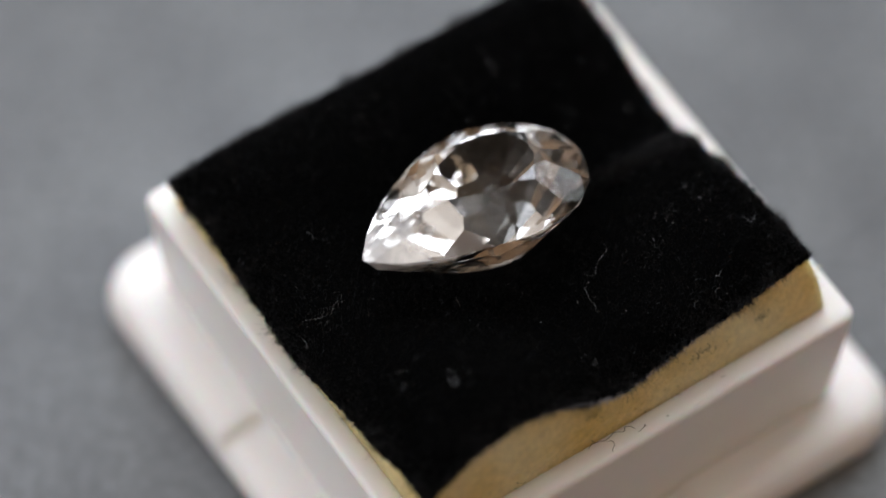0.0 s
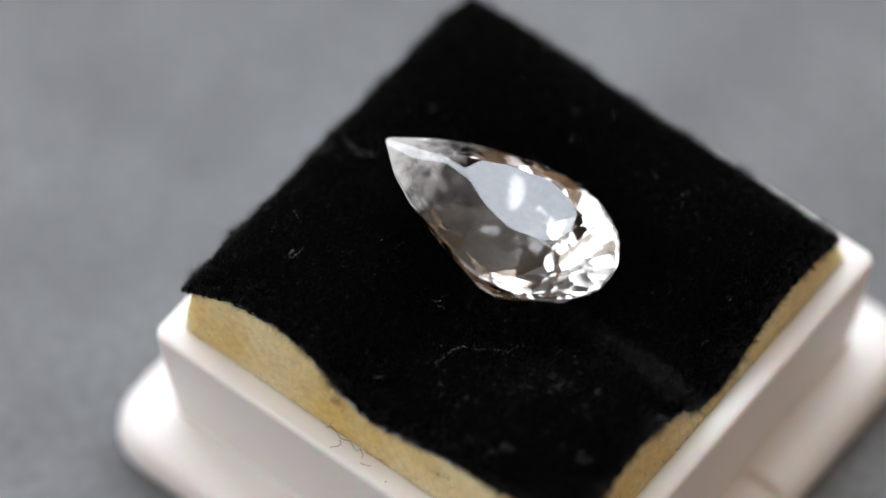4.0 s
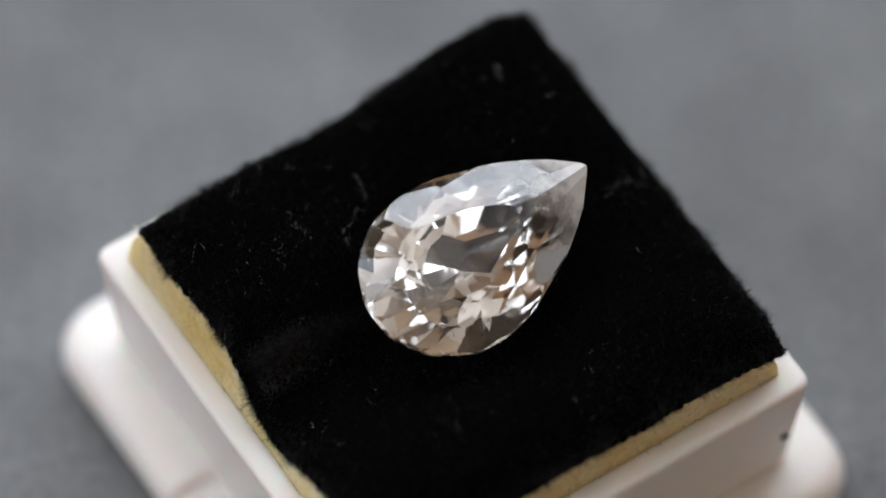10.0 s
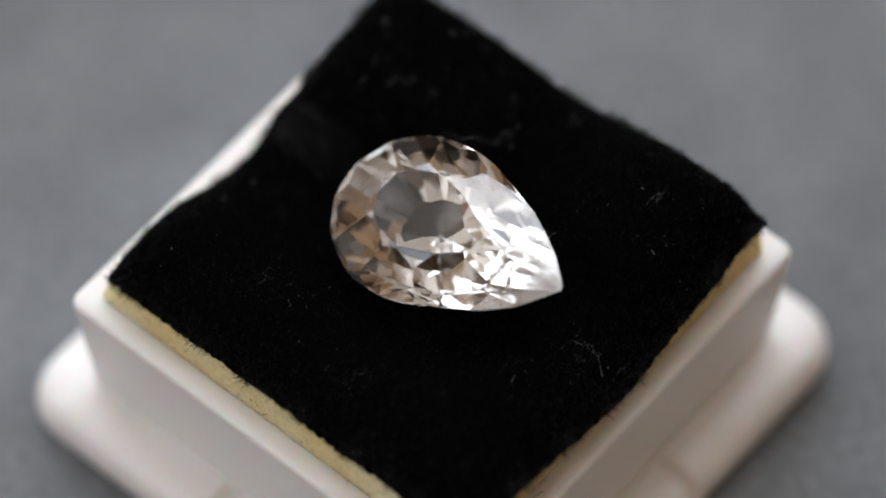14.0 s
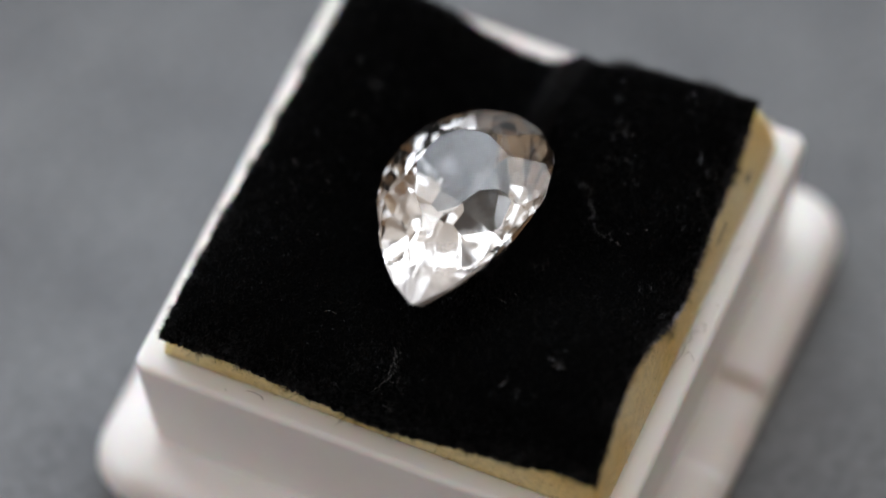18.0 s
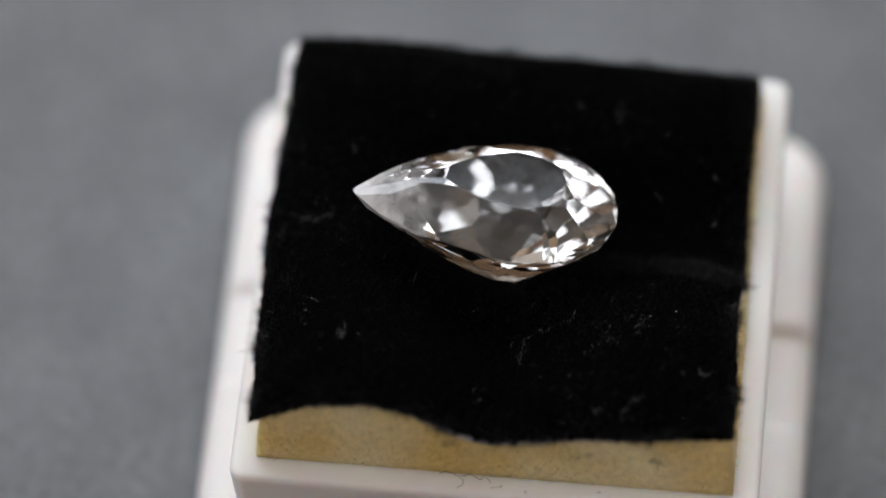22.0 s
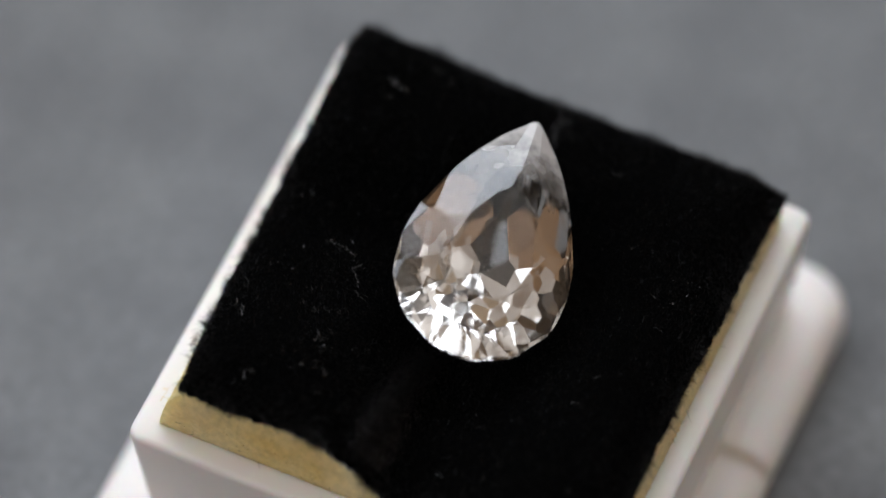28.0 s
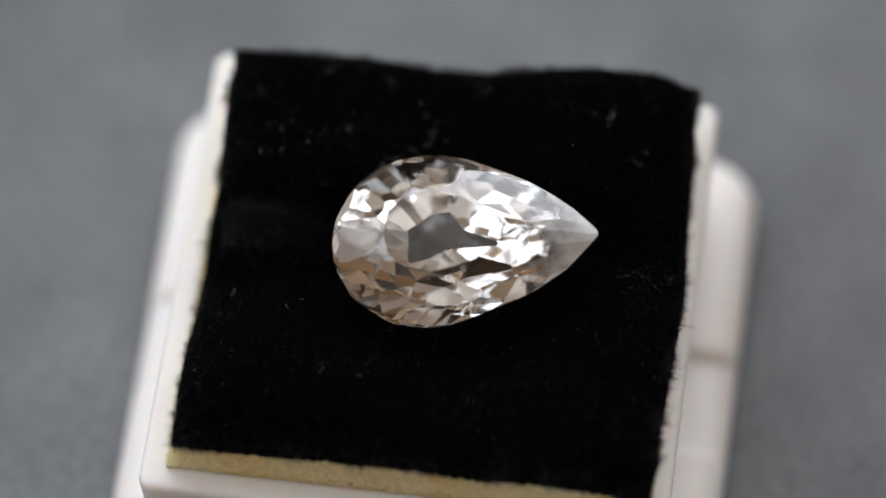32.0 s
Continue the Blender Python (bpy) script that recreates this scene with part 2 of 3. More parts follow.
def build_box():
    box = tagged(new("gem_box"), "small white plastic gem box with a stepped base, open", "jewellery box")
    # foot: half width, corner radius, height; a low thumb notch in the middle of every side
    foot = [(12.4, 1.2, 0.5), (14.0, 2.1, 0.5), (14.0, 2.1, 0.0), (14.5, 2.35, 0.0), (15.1, 2.7, 0.22), (15.5, 2.9, 0.7), (15.62, 2.95, 1.2), (15.6, 2.95, 1.65),
            (15.5, 2.9, 2.1), (15.25, 2.75, 2.55), (14.85, 2.5, 2.85), (14.35, 2.2, 2.98), (13.4, 1.5, 3.02), (12.4, 1.0, 3.05)]
    bm = bmesh.new()
    rings = []
    for half, rad, z in foot:
        ring = []
        for p in rounded_square(half, rad, 10, 160):
            along = min(abs(p.x), abs(p.y))
            notch = 1 / (1 + math.exp(min(60, (along - 2.9) / 0.11)))
            drop = notch * (0.5 * (z > 2.0) + 0.33 * (1.3 < z <= 2.0))
            ring.append(bm.verts.new((p.x * MM, p.y * MM, (z - drop) * MM)))
        rings.append(ring)
    loft(bm, rings)
    bm.faces.new(rings[0][::-1])
    bm.faces.new(rings[-1])
    part("foot", bm, plastic, box, "white plastic foot with thumb notches", smooth=True)
    # tray: wall drawn in slightly towards the foot, rounded rim, inside and bottom
    tray = [(12.55, 0.75, 1.2), (12.62, 0.75, 2.6), (12.72, 0.75, 3.3), (12.78, 0.75, 4.0), (12.95, 0.75, 6.5), (13.12, 0.75, 9.0), (13.2, 0.75, 10.2),
            (13.24, 0.75, 10.6), (13.2, 0.72, 10.82), (13.08, 0.68, 10.95), (12.9, 0.62, 11.0), (12.2, 0.42, 11.0), (11.95, 0.36, 10.96),
            (11.83, 0.32, 10.85), (11.78, 0.3, 10.6), (11.75, 0.3, 8.0), (11.75, 0.3, 2.0)]
    bm = bmesh.new()
    rings = [[bm.verts.new((p.x * MM, p.y * MM, z * MM)) for p in rounded_square(half, rad, 8, 8)] for half, rad, z in tray]
    loft(bm, rings)
    bm.faces.new(rings[0][::-1])
    bm.faces.new(rings[-1])
    part("tray", bm, plastic, box, "white plastic tray with a narrow rim", smooth=True)
    # small dark chip on one wall, short brown hairs on the rim
    bm = bmesh.new()
    bmesh.ops.create_icosphere(bm, subdivisions=2, radius=1.0)
    for v in bm.verts:
        v.co *= 1 + 0.35 * noise.noise(v.co * 1.7)
        v.co = Vector((-11.95 + 0.31 * v.co.x, 12.91 + 0.10 * v.co.y, 6.3 + 0.44 * v.co.z + 0.1 * v.co.x)) * MM
    part("chip", bm, speck_mat, box, "small dark brown chip mark", smooth=True)
    hairs = (((-2.67, -12.1), (-2.38, -12.0), (-1.75, -12.18), (-1.24, -12.08), (-0.7, -12.24), (-0.46, -12.11), (-0.07, -12.42)),
             ((-1.7, -12.26), (-1.49, -12.53), (-1.84, -12.9)), ((-0.15, -12.69), (0.33, -12.64), (0.44, -12.47)),
             ((1.59, -12.7), (1.65, -12.83)), ((5.19, -12.42), (5.38, -12.47)),
             ((-12.38, 7.15), (-12.38, 6.44), (-12.52, 6.22)), ((-12.7, 8.18), (-12.85, 8.08)))
    for path in hairs:
        bm = bmesh.new()
        tube(bm, soft_path([Vector((x, y, LIP + 0.05 + 0.12 * (k % 2))) for k, (x, y) in enumerate(path)], 0.05), 0.014 * MM)
        part("hair", bm, brown_hair, box, "stray brown hair on the rim")
    return box


def soft_path(points, wobble, steps=4, seed=1):
    """A smooth, slightly wavering thread through points (millimetres in, metres out)."""
    rng = random.Random(seed + int(1000 * abs(points[0].x)))
    out = []
    n = len(points) - 1
    for k in range(n * steps + 1):
        s = k / (n * steps)
        p = Vector([smooth_step([q[a] for q in points], s) for a in range(3)])
        out.append((p + Vector([rng.uniform(-wobble, wobble) for _ in range(3)])) * MM)
    return out


# ---------------------------------------------------------------- velvet-covered cushion
LIP = 11.0  # height of the box's rim over the felt
# The border of the velvet, side by side at even steps: offset outwards and height over the rim, in millimetres.
SIDE = {
    "front": ((-11.66, -11.53, -11.30, -11.19, -11.25, -11.46, -11.55, -11.42, -11.33, -11.25, -11.11, -10.94, -10.80),
              (3.40, 4.50, 4.95, 5.00, 4.55, 3.60, 2.95, 3.15, 3.45, 3.65, 3.77, 3.85, 3.90)),
    "right": ((11.65, 11.65, 11.6, 11.45, 11.35, 11.5, 11.6, 11.6, 11.55, 11.55, 11.6, 11.6, 11.6),
              (3.90, 3.75, 3.65, 3.70, 3.30, 2.20, 0.95, 0.85, 1.60, 2.40, 2.75, 2.65, 2.05)),
    "back": ((11.95, 11.93, 11.87, 11.86, 11.87, 11.83, 11.74, 11.75, 11.76, 11.77, 11.77, 11.75, 11.65),
             (2.20, 2.40, 2.58, 2.63, 2.56, 2.48, 2.50, 2.47, 2.43, 2.34, 2.24, 2.14, 2.05)),
    "left": ((-12.18, -12.17, -12.31, -12.36, -12.44, -12.56, -12.64, -12.59, -12.49, -12.40, -12.33, -12.39, -12.25),
             (3.35, 3.30, 3.04, 2.81, 2.54, 2.28, 2.10, 2.16, 2.32, 2.49, 2.65, 2.49, 2.20)),
}


def smooth_step(values, s):
    """Cubic interpolation of evenly spaced values at s in 0..1."""
    n = len(values) - 1
    f = min(max(s, 0.0), 1.0) * n
    i = min(int(f), n - 1)
    u = f - i
    p0, p1, p2, p3 = values[max(i - 1, 0)], values[i], values[i + 1], values[min(i + 2, n)]
    return p1 + 0.5 * u * (p2 - p0 + u * (2 * p0 - 5 * p1 + 4 * p2 - p3 + u * (3 * (p1 - p2) + p3 - p0)))


def border(side, s):
    off, z = SIDE[side]
    return smooth_step(off, s), LIP + smooth_step(z, s)


CORNERS = {(0, 0): (-12.15, -11.68, LIP + 3.37), (1, 0): (11.68, -10.78, LIP + 3.9), (1, 1): (11.62, 11.62, LIP + 2.05), (0, 1): (-12.25, 11.95, LIP + 2.2)}


def sheet(u, v):
    """The top of the cushion at (u, v) in 0..1: a Coons patch on its border, domed, with a hollow under the stone."""
    c00, c10, c11, c01 = (Vector(CORNERS[k]) for k in ((0, 0), (1, 0), (1, 1), (0, 1)))
    f, b, l, r = border("front", u), border("back", u), border("left", v), border("right", v)
    P = [Vector((c00.x + (c10.x - c00.x) * u, f[0], f[1])), Vector((c01.x + (c11.x - c01.x) * u, b[0], b[1])),
         Vector((l[0], c00.y + (c01.y - c00.y) * v, l[1])), Vector((r[0], c10.y + (c11.y - c10.y) * v, r[1]))]
    # the waves of the border fade quickly inwards
    fv, bv, lu, ru = (1 - v), v, (1 - u), u
    p = P[0] * fv + P[1] * bv + P[2] * lu + P[3] * ru - (c00 * lu * fv + c10 * ru * fv + c01 * lu * bv + c11 * ru * bv)
    edge = min(u, 1 - u, v, 1 - v) * 23.5
    z = p.z + 1.45 * (1 - math.exp(-edge / 1.6))
    z -= 1.9 * math.exp(-((p.x + 1.0) ** 2 + (p.y - 0.2) ** 2) / 46)
    ridge = math.exp(-((p.y + 1.0 + 0.08 * (p.x - 8)) / 0.8) ** 2) / (1 + math.exp((4.6 - p.x) / 0.8))
    z += 0.45 * ridge
    z += 0.16 * noise.noise(Vector((p.x * 0.35, p.y * 0.35, 2.0))) + 0.05 * noise.noise(Vector((p.x * 1.3, p.y * 1.3, 5.0)))
    return Vector((p.x, p.y, z))


# ---------------------------------------------------------------- the stone: cut by planes from a block
GEM_AT = Vector((-1.81, 0.385, LIP + 5.9))
GEM_LONG, GEM_WIDE, GEM_BELLY = 13.80, 8.92, 0.663
GEM_TURN, GEM_LEAN = 7.3, (0.095, 0.280)
TABLE_SHARE, CROWN, GIRDLE, PAVILION = 0.482, 1.669, 0.14, 4.772


def pear(u):
    """Half width of the outline at u along the stone, 0 at the tip."""
    if u > GEM_BELLY:
        return GEM_WIDE / 2 * math.sqrt(max(0.0, 1 - ((u - GEM_BELLY) / (1 - GEM_BELLY)) ** 2))
    return GEM_WIDE / 2 * (1 - ((GEM_BELLY - u) / GEM_BELLY) ** 1.9)


def outline(count):
    """Touching points and outward directions, at even turns of the direction."""
    fine = []
    N = 1600
    for k in range(N):
        s = 2 * math.pi * k / N
        u = (1 - math.cos(s)) / 2
        h = pear(u)
        fine.append(Vector((GEM_LONG * (u - 0.5), h if s < math.pi else -h)))
    out = []
    for i in range(count):
        a = math.pi + 2 * math.pi * i / count
        d = Vector((math.cos(a), math.sin(a)))
        out.append((max(fine, key=lambda p: p.dot(d)), d))
    return out


def gem_planes():
    """(point, outward normal) of every facet, in the stone's own space."""
    planes = [(Vector((0, 0, CROWN)), Vector((0, 0, 1)))]
    heart = Vector((GEM_LONG * (GEM_BELLY - 0.5) - 0.628, 0))
    rim, low = GIRDLE / 2, -GIRDLE / 2
    rng = random.Random(21)

    def through_points(p, d, z, q, zq):
        """Facet that touches the outline at p and height z and passes the point q at height zq."""
        run = (p - q).dot(d)
        rise = zq - z
        # no facet is cut quite true
        slope, turn = math.atan2(abs(rise), run) + rng.gauss(0, 0.018), math.atan2(d.y, d.x) + rng.gauss(0, 0.003)
        n = Vector((math.cos(turn) * math.sin(slope), math.sin(turn) * math.sin(slope), math.cos(slope) * (1 if rise > 0 else -1)))
        return Vector((p.x, p.y, z)), n

    for p, d in outline(112):
        planes.append((Vector((p.x, p.y, 0)), Vector((d.x, d.y, 0))))
    # blunt tip
    planes.append((Vector((-GEM_LONG / 2 + 0.16, 0, 0)), Vector((-1, 0, 0))))
    belt, step = -1.176, -3.198

    def keel(d):
        """The point below which the lower facets meet: a short keel towards the tip."""
        return heart + Vector((-0.396 * max(0.0, -d.x), 0))

    # crown: mains, stars round the table, and two half facets at the girdle for every main
    mains = 12
    for i, (p, d) in enumerate(outline(mains * 2)):
        if i % 2 == 0:
            planes.append(through_points(p, d, rim, heart + (p - heart) * TABLE_SHARE, CROWN))
        else:
            mid = heart + (p - heart) * 0.684
            planes.append(through_points(mid, d, rim + (CROWN - rim) * 0.731, heart + (p - heart) * (TABLE_SHARE - 0.03), CROWN))
    for p, d in outline(mains * 4)[1::2]:
        planes.append(through_points(p, d, rim, heart + (p - heart) * 0.808, rim + (CROWN - rim) * 0.480))
    # pavilion: a steep belt, a middle tier and long mains down to the keel
    lower = 13
    for i, (p, d) in enumerate(outline(lower * 2)):
        q = keel(d)
        fuller = 1 + 0.144 * max(0.0, -d.x)  # towards the tip
        if i % 2 == 0:
            planes.append(through_points(q + (p - q) * 0.526 * fuller, d, step, q, -PAVILION))
            planes.append(through_points(p, d, low, q + (p - q) * 0.837, belt))
        else:
            planes.append(through_points(q + (p - q) * 0.830, d, belt, q + (p - q) * 0.572 * fuller, step))
    for p, d in outline(lower * 4)[1::2]:
        q = keel(d)
        planes.append(through_points(p, d, low, q + (p - q) * 0.830, belt + 0.12))
        planes.append(through_points(q + (p - q) * 0.909, d, belt, q + (p - q) * 0.681, step + 0.15))
    return planes


def gem_frame():
    n = Vector((*GEM_LEAN, 0))
    n.z = math.sqrt(1 - n.length_squared)
    e = Vector((math.cos(radians(GEM_TURN)), math.sin(radians(GEM_TURN)), 0))
    e = (e - n * n.dot(e)).normalized()
    m = Matrix((e, n.cross(e), n)).transposed().to_4x4()
    m.translation = GEM_AT
    return m


def build_gem():
    bm = bmesh.new()
    block(bm, (-9, 9), (-7, 7), (-6, 4))
    for co, no in gem_planes():
        geom = bm.verts[:] + bm.edges[:] + bm.faces[:]
        cut = bmesh.ops.bisect_plane(bm, geom=geom, plane_co=co, plane_no=no, clear_outer=True, dist=1e-5)
        rim_edges = [e for e in cut["geom_cut"] if isinstance(e, bmesh.types.BMEdge) and e.is_valid and len(e.link_faces) == 1]
        if rim_edges:
            bmesh.ops.contextual_create(bm, geom=rim_edges)
    bmesh.ops.recalc_face_normals(bm, faces=bm.faces[:])
    bmesh.ops.scale(bm, vec=(MM, MM, MM), verts=bm.verts[:])
    bm.normal_update()
    gem = tagged(new("gemstone"), "pear-cut clear champagne gemstone lying on black velvet", "gemstone")
    pieces = (("table_facet", crystal, "flat polished table facet", lambda z: z > 0.9999),
              ("crown", crystal, "faceted sloping crown", lambda z: 0.03 < z <= 0.9999),
              ("girdle", frosted, "thin frosted girdle", lambda z: abs(z) <= 0.03),
              ("pavilion", deep_crystal, "deep faceted pavilion", lambda z: z < -0.03))
    for name, mat, label, belongs in pieces:
        piece = bm.copy()
        bmesh.ops.delete(piece, geom=[f for f in piece.faces if not belongs(f.normal.z)], context="FACES")
        part(name, piece, mat, gem, label)
    bm.free()
    return gem


def gem_underside():
    """The stone's lower planes in the box's space, to press the cushion below it."""
    m = gem_frame()
    low = []
    for co, no in gem_planes():
        p, n = m @ co, m.to_3x3() @ no
        if n.z < -0.05:
            low.append((p, n))
    return low


UNDER = gem_underside()


def cushion_top(u, v):
    p = sheet(u, v)
    z = max(co.z - ((p.x - co.x) * no.x + (p.y - co.y) * no.y) / no.z for co, no in UNDER)
    p.z = min(p.z, z - 0.12)
    return p


def on_cushion(x, y):
    """The point of the cushion's top over (x, y)."""
    u, v = (x + 12.0) / 23.7, (y + 11.3) / 23.0
    for _ in range(4):
        p = cushion_top(min(max(u, 0), 1), min(max(v, 0), 1))
        u, v = u + (x - p.x) / 23.7, v + (y - p.y) / 23.0
    return cushion_top(min(max(u, 0), 1), min(max(v, 0), 1))


def build_cushion():
    pad = tagged(new("cushion"), "yellow foam cushion topped with frayed black velvet", "cushion")
    rng = random.Random(4)
    # foam block that follows the velvet from below
    bm = bmesh.new()
    N = 72
    top = {}
    for i in range(N + 1):
        for j in range(N + 1):
            p = cushion_top(i / N, j / N)
            x, y = min(max(p.x * 0.992, -11.75), 11.75), min(max(p.y * 0.992, -11.75), 11.75)
            top[i, j] = bm.verts.new((x * MM, y * MM, (p.z - 0.40) * MM))
    for i in range(N):
        for j in range(N):
            bm.faces.new((top[i, j], top[i + 1, j], top[i + 1, j + 1], top[i, j + 1]))
    ring = [(i, 0) for i in range(N)] + [(N, j) for j in range(N)] + [(i, N) for i in range(N, 0, -1)] + [(0, j) for j in range(N, 0, -1)]
    prev = [top[k] for k in ring]
    # the sides bulge out to the tray's wall and go down into it
    for f in (0.2, 0.4, 0.6, 0.8, 0.95, 1.1, 2.2):
        nxt = []
        for i, j in ring:
            c = top[i, j].co / MM
            z = c.z + (LIP - 0.2 - c.z) * f
            half = 11.97 if f < 1.0 else 11.72
            out = min(1.0, math.sin(min(f, 1.0) * math.pi / 2) ** 0.8)
            x = c.x + ((half if c.x > 0 else -half) - c.x) * out if i in (0, N) else c.x + (max(-half, min(half, c.x * 1.01)) - c.x) * out
            y = c.y + ((half if c.y > 0 else -half) - c.y) * out if j in (0, N) else c.y + (max(-half, min(half, c.y * 1.01)) - c.y) * out
            wob = 0.13 * noise.noise(Vector((x * 1.2, y * 1.2, z * 1.2))) + 0.06 * noise.noise(Vector((x * 3.7, y * 3.7, z * 3.7)))
            s = 1 - (0.02 + abs(wob) * (1.1 - min(f, 1.0))) / 11.7
            nxt.append(bm.verts.new((x * s * MM, y * s * MM, z * MM)))
        for a in range(len(ring)):
            b = (a + 1) % len(ring)
            bm.faces.new((prev[a], nxt[a], nxt[b], prev[b]))
        prev = nxt
    bm.faces.new(prev)
    bmesh.ops.recalc_face_normals(bm, faces=bm.faces[:])
    part("foam_block", bm, foam_mat, pad, "yellowed porous foam block", smooth=True)

    # crumbs and torn cells on the foam's sides, thickest along the rim
    bm = bmesh.new()
    for _ in range(520):
        q, a = rng.randrange(4), rng.random()
        u, v = ((a, 0.0), (1.0, a), (a, 1.0), (0.0, a))[q]
        c = cushion_top(u, v) * 0.992
        f = 1.0 - abs(rng.gauss(0, 0.3))
        if f < 0.25:
            continue
        out = math.sin(f * math.pi / 2) ** 0.8
        x, y = c.x, c.y
        if q % 2:
            x += ((11.97 if q == 1 else -11.97) - x) * out
        else:
            y += ((-11.97 if q == 0 else 11.97) - y) * out
        z = c.z - 0.4 + (LIP - 0.1 - c.z + 0.4) * f
        m = Matrix.Translation(Vector((x, y, z)) * MM) @ Matrix.Rotation(rng.uniform(0, 6), 4, "X") @ Matrix.Rotation(rng.uniform(0, 6), 4, "Z")
        r = rng.uniform(0.03, 0.07) * MM
        bmesh.ops.create_icosphere(bm, subdivisions=1, radius=r, matrix=m @ Matrix.Diagonal((rng.uniform(0.6, 1.5), 1.0, rng.uniform(0.4, 0.9), 1.0)))
    crumbs = part("foam_crumb", bm, foam_mat, pad, "small torn foam crumbs")
    tagged(crumbs, "small torn foam crumbs", kind="stuff")

    # velvet sheet with a ragged cut edge
    bm = bmesh.new()
    N = 150
    up, dn = {}, {}
    for i in range(N + 1):
        for j in range(N + 1):
            p = cushion_top(i / N, j / N)
            if i in (0, N):
                p.x += rng.uniform(-0.09, 0.09)
            if j in (0, N):
                p.y += rng.uniform(-0.09, 0.09)
            up[i, j] = bm.verts.new(p * MM)
            dn[i, j] = bm.verts.new((p - Vector((0, 0, 0.38))) * MM)
    for i in range(N):
        for j in range(N):
            bm.faces.new((up[i, j], up[i + 1, j], up[i + 1, j + 1], up[i, j + 1]))
            bm.faces.new((dn[i, j], dn[i, j + 1], dn[i + 1, j + 1], dn[i + 1, j]))
    ring = [(i, 0) for i in range(N)] + [(N, j) for j in range(N)] + [(i, N) for i in range(N, 0, -1)] + [(0, j) for j in range(N, 0, -1)]
    for a, b in zip(ring, ring[1:] + ring[:1]):
        bm.faces.new((up[a], dn[a], dn[b], up[b]))
    velvet = part("velvet_cover", bm, velvet_mat, pad, "black velvet cover with ragged cut edges", smooth=True)

    # white lint caught in the pile
    threads = (((-11.61, 0.59), (-10.91, 0.11), (-10.23, -0.14), (-9.9, 0.11), (-9.48, 0.23), (-9.16, 0.41)),
               ((1.54, -5.53), (1.92, -5.82), (2.24, -5.51), (2.67, -5.2), (3.2, -5.0), (3.35, -4.32)),
               ((1.43, -5.98), (1.1, -6.15), (0.91, -6.78), (0.91, -7.27), (0.77, -7.62), (0.94, -7.73)),
               ((9.82, -7.47), (9.8, -7.82), (10.04, -8.03), (10.55, -7.52)),
               ((-7.89, -7.19), (-7.89, -7.86), (-7.96, -8.23), (-8.17, -7.66), (-8.18, -8.42)))
    scraps = ((-8.72, 4.07, 95), (-12.0, -0.4, 80), (6.3, -10.2, 20), (6.9, -9.6, 30), (5.0, -10.27, 40), (-1.13, 9.5, 85),
              (-4.8, -3.5, 80), (-1.25, -9.5, 60), (-2.7, 8.6, 60), (-1.0, -10.0, 40), (6.95, 3.55, 120),
              (-9.9, -6.4, 150), (9.95, 2.6, 70), (-9.67, -5.7, 160), (4.62, 7.83, 70), (2.7, 7.9, 150), (4.65, 7.4, 10),
              (-1.65, -4.45, 35), (-1.2, -4.6, 20), (5.2, -6.3, 60), (6.6, -5.6, 20))
    rise = Vector((0, 0, 0.24))
    strands = ((11.3, -11.5, 2.9), (11.62, -11.3, 2.5), (11.72, -10.9, 2.2), (11.75, -10.3, 2.6), (11.5, -11.7, 1.9), (11.78, -9.7, 1.8))
    for x, y, z in strands:
        bm = bmesh.new()
        path = [Vector((x, y, LIP + z))]
        for _ in range(4):
            path.append(path[-1] + Vector((rng.uniform(-0.1, 0.28), rng.uniform(-0.25, 0.25), rng.uniform(-0.3, 0.1))))
        tube(bm, soft_path(path, 0.03), 0.011 * MM)
        part("foam_strand", bm, foam_mat, pad, "pale curly strand torn from the foam")
    for path in threads:
        bm = bmesh.new()
        tube(bm, soft_path([on_cushion(x, y) + rise for x, y in path], 0.035), 0.0036 * MM)
        part("lint", bm, lint_mat, velvet, "curly white lint thread")
    for x, y, turn in scraps:
        bm = bmesh.new()
        d = Vector((math.cos(radians(turn)), math.sin(radians(turn)), 0)) * rng.uniform(0.16, 0.34)
        bend = Vector((-d.y, d.x, 0)) * rng.uniform(-0.5, 0.5)
        p = on_cushion(x, y) + rise
        tube(bm, soft_path([p - d, p + bend, p + d], 0.02), rng.uniform(0.004, 0.008) * MM)
        part("lint", bm, scrap_mat, velvet, "short scrap of pale lint")

    # pile: fine blades standing out of the velvet, longer along the cut
    rs = np.random.RandomState(7)
    verts, faces = [], []

    def blade(p, d, length, width):
        side = d.cross(Vector((rs.uniform(-1, 1), rs.uniform(-1, 1), rs.uniform(-1, 1)))).normalized() * width
        k = len(verts)
        verts.extend(((p - side) * MM, (p + side) * MM, (p + d * length) * MM))
        faces.append((k, k + 1, k + 2))

    for _ in range(42000):
        u, v = rs.uniform(0, 1), rs.uniform(0, 1)
        p = cushion_top(u, v)
        d = Vector((rs.normal(0, 0.5), rs.normal(0, 0.5), 1)).normalized()
        blade(p, d, rs.uniform(0.2, 0.5), 0.012)
    for _ in range(5000):
        x, y = rs.uniform(4.0, 11.3), rs.normal(-1.0, 0.4)
        p = on_cushion(x, y - 0.08 * (x - 8))
        d = Vector((rs.normal(0, 0.5), rs.normal(0.3, 0.5), 1)).normalized()
        blade(p, d, rs.uniform(0.25, 0.7), 0.010)
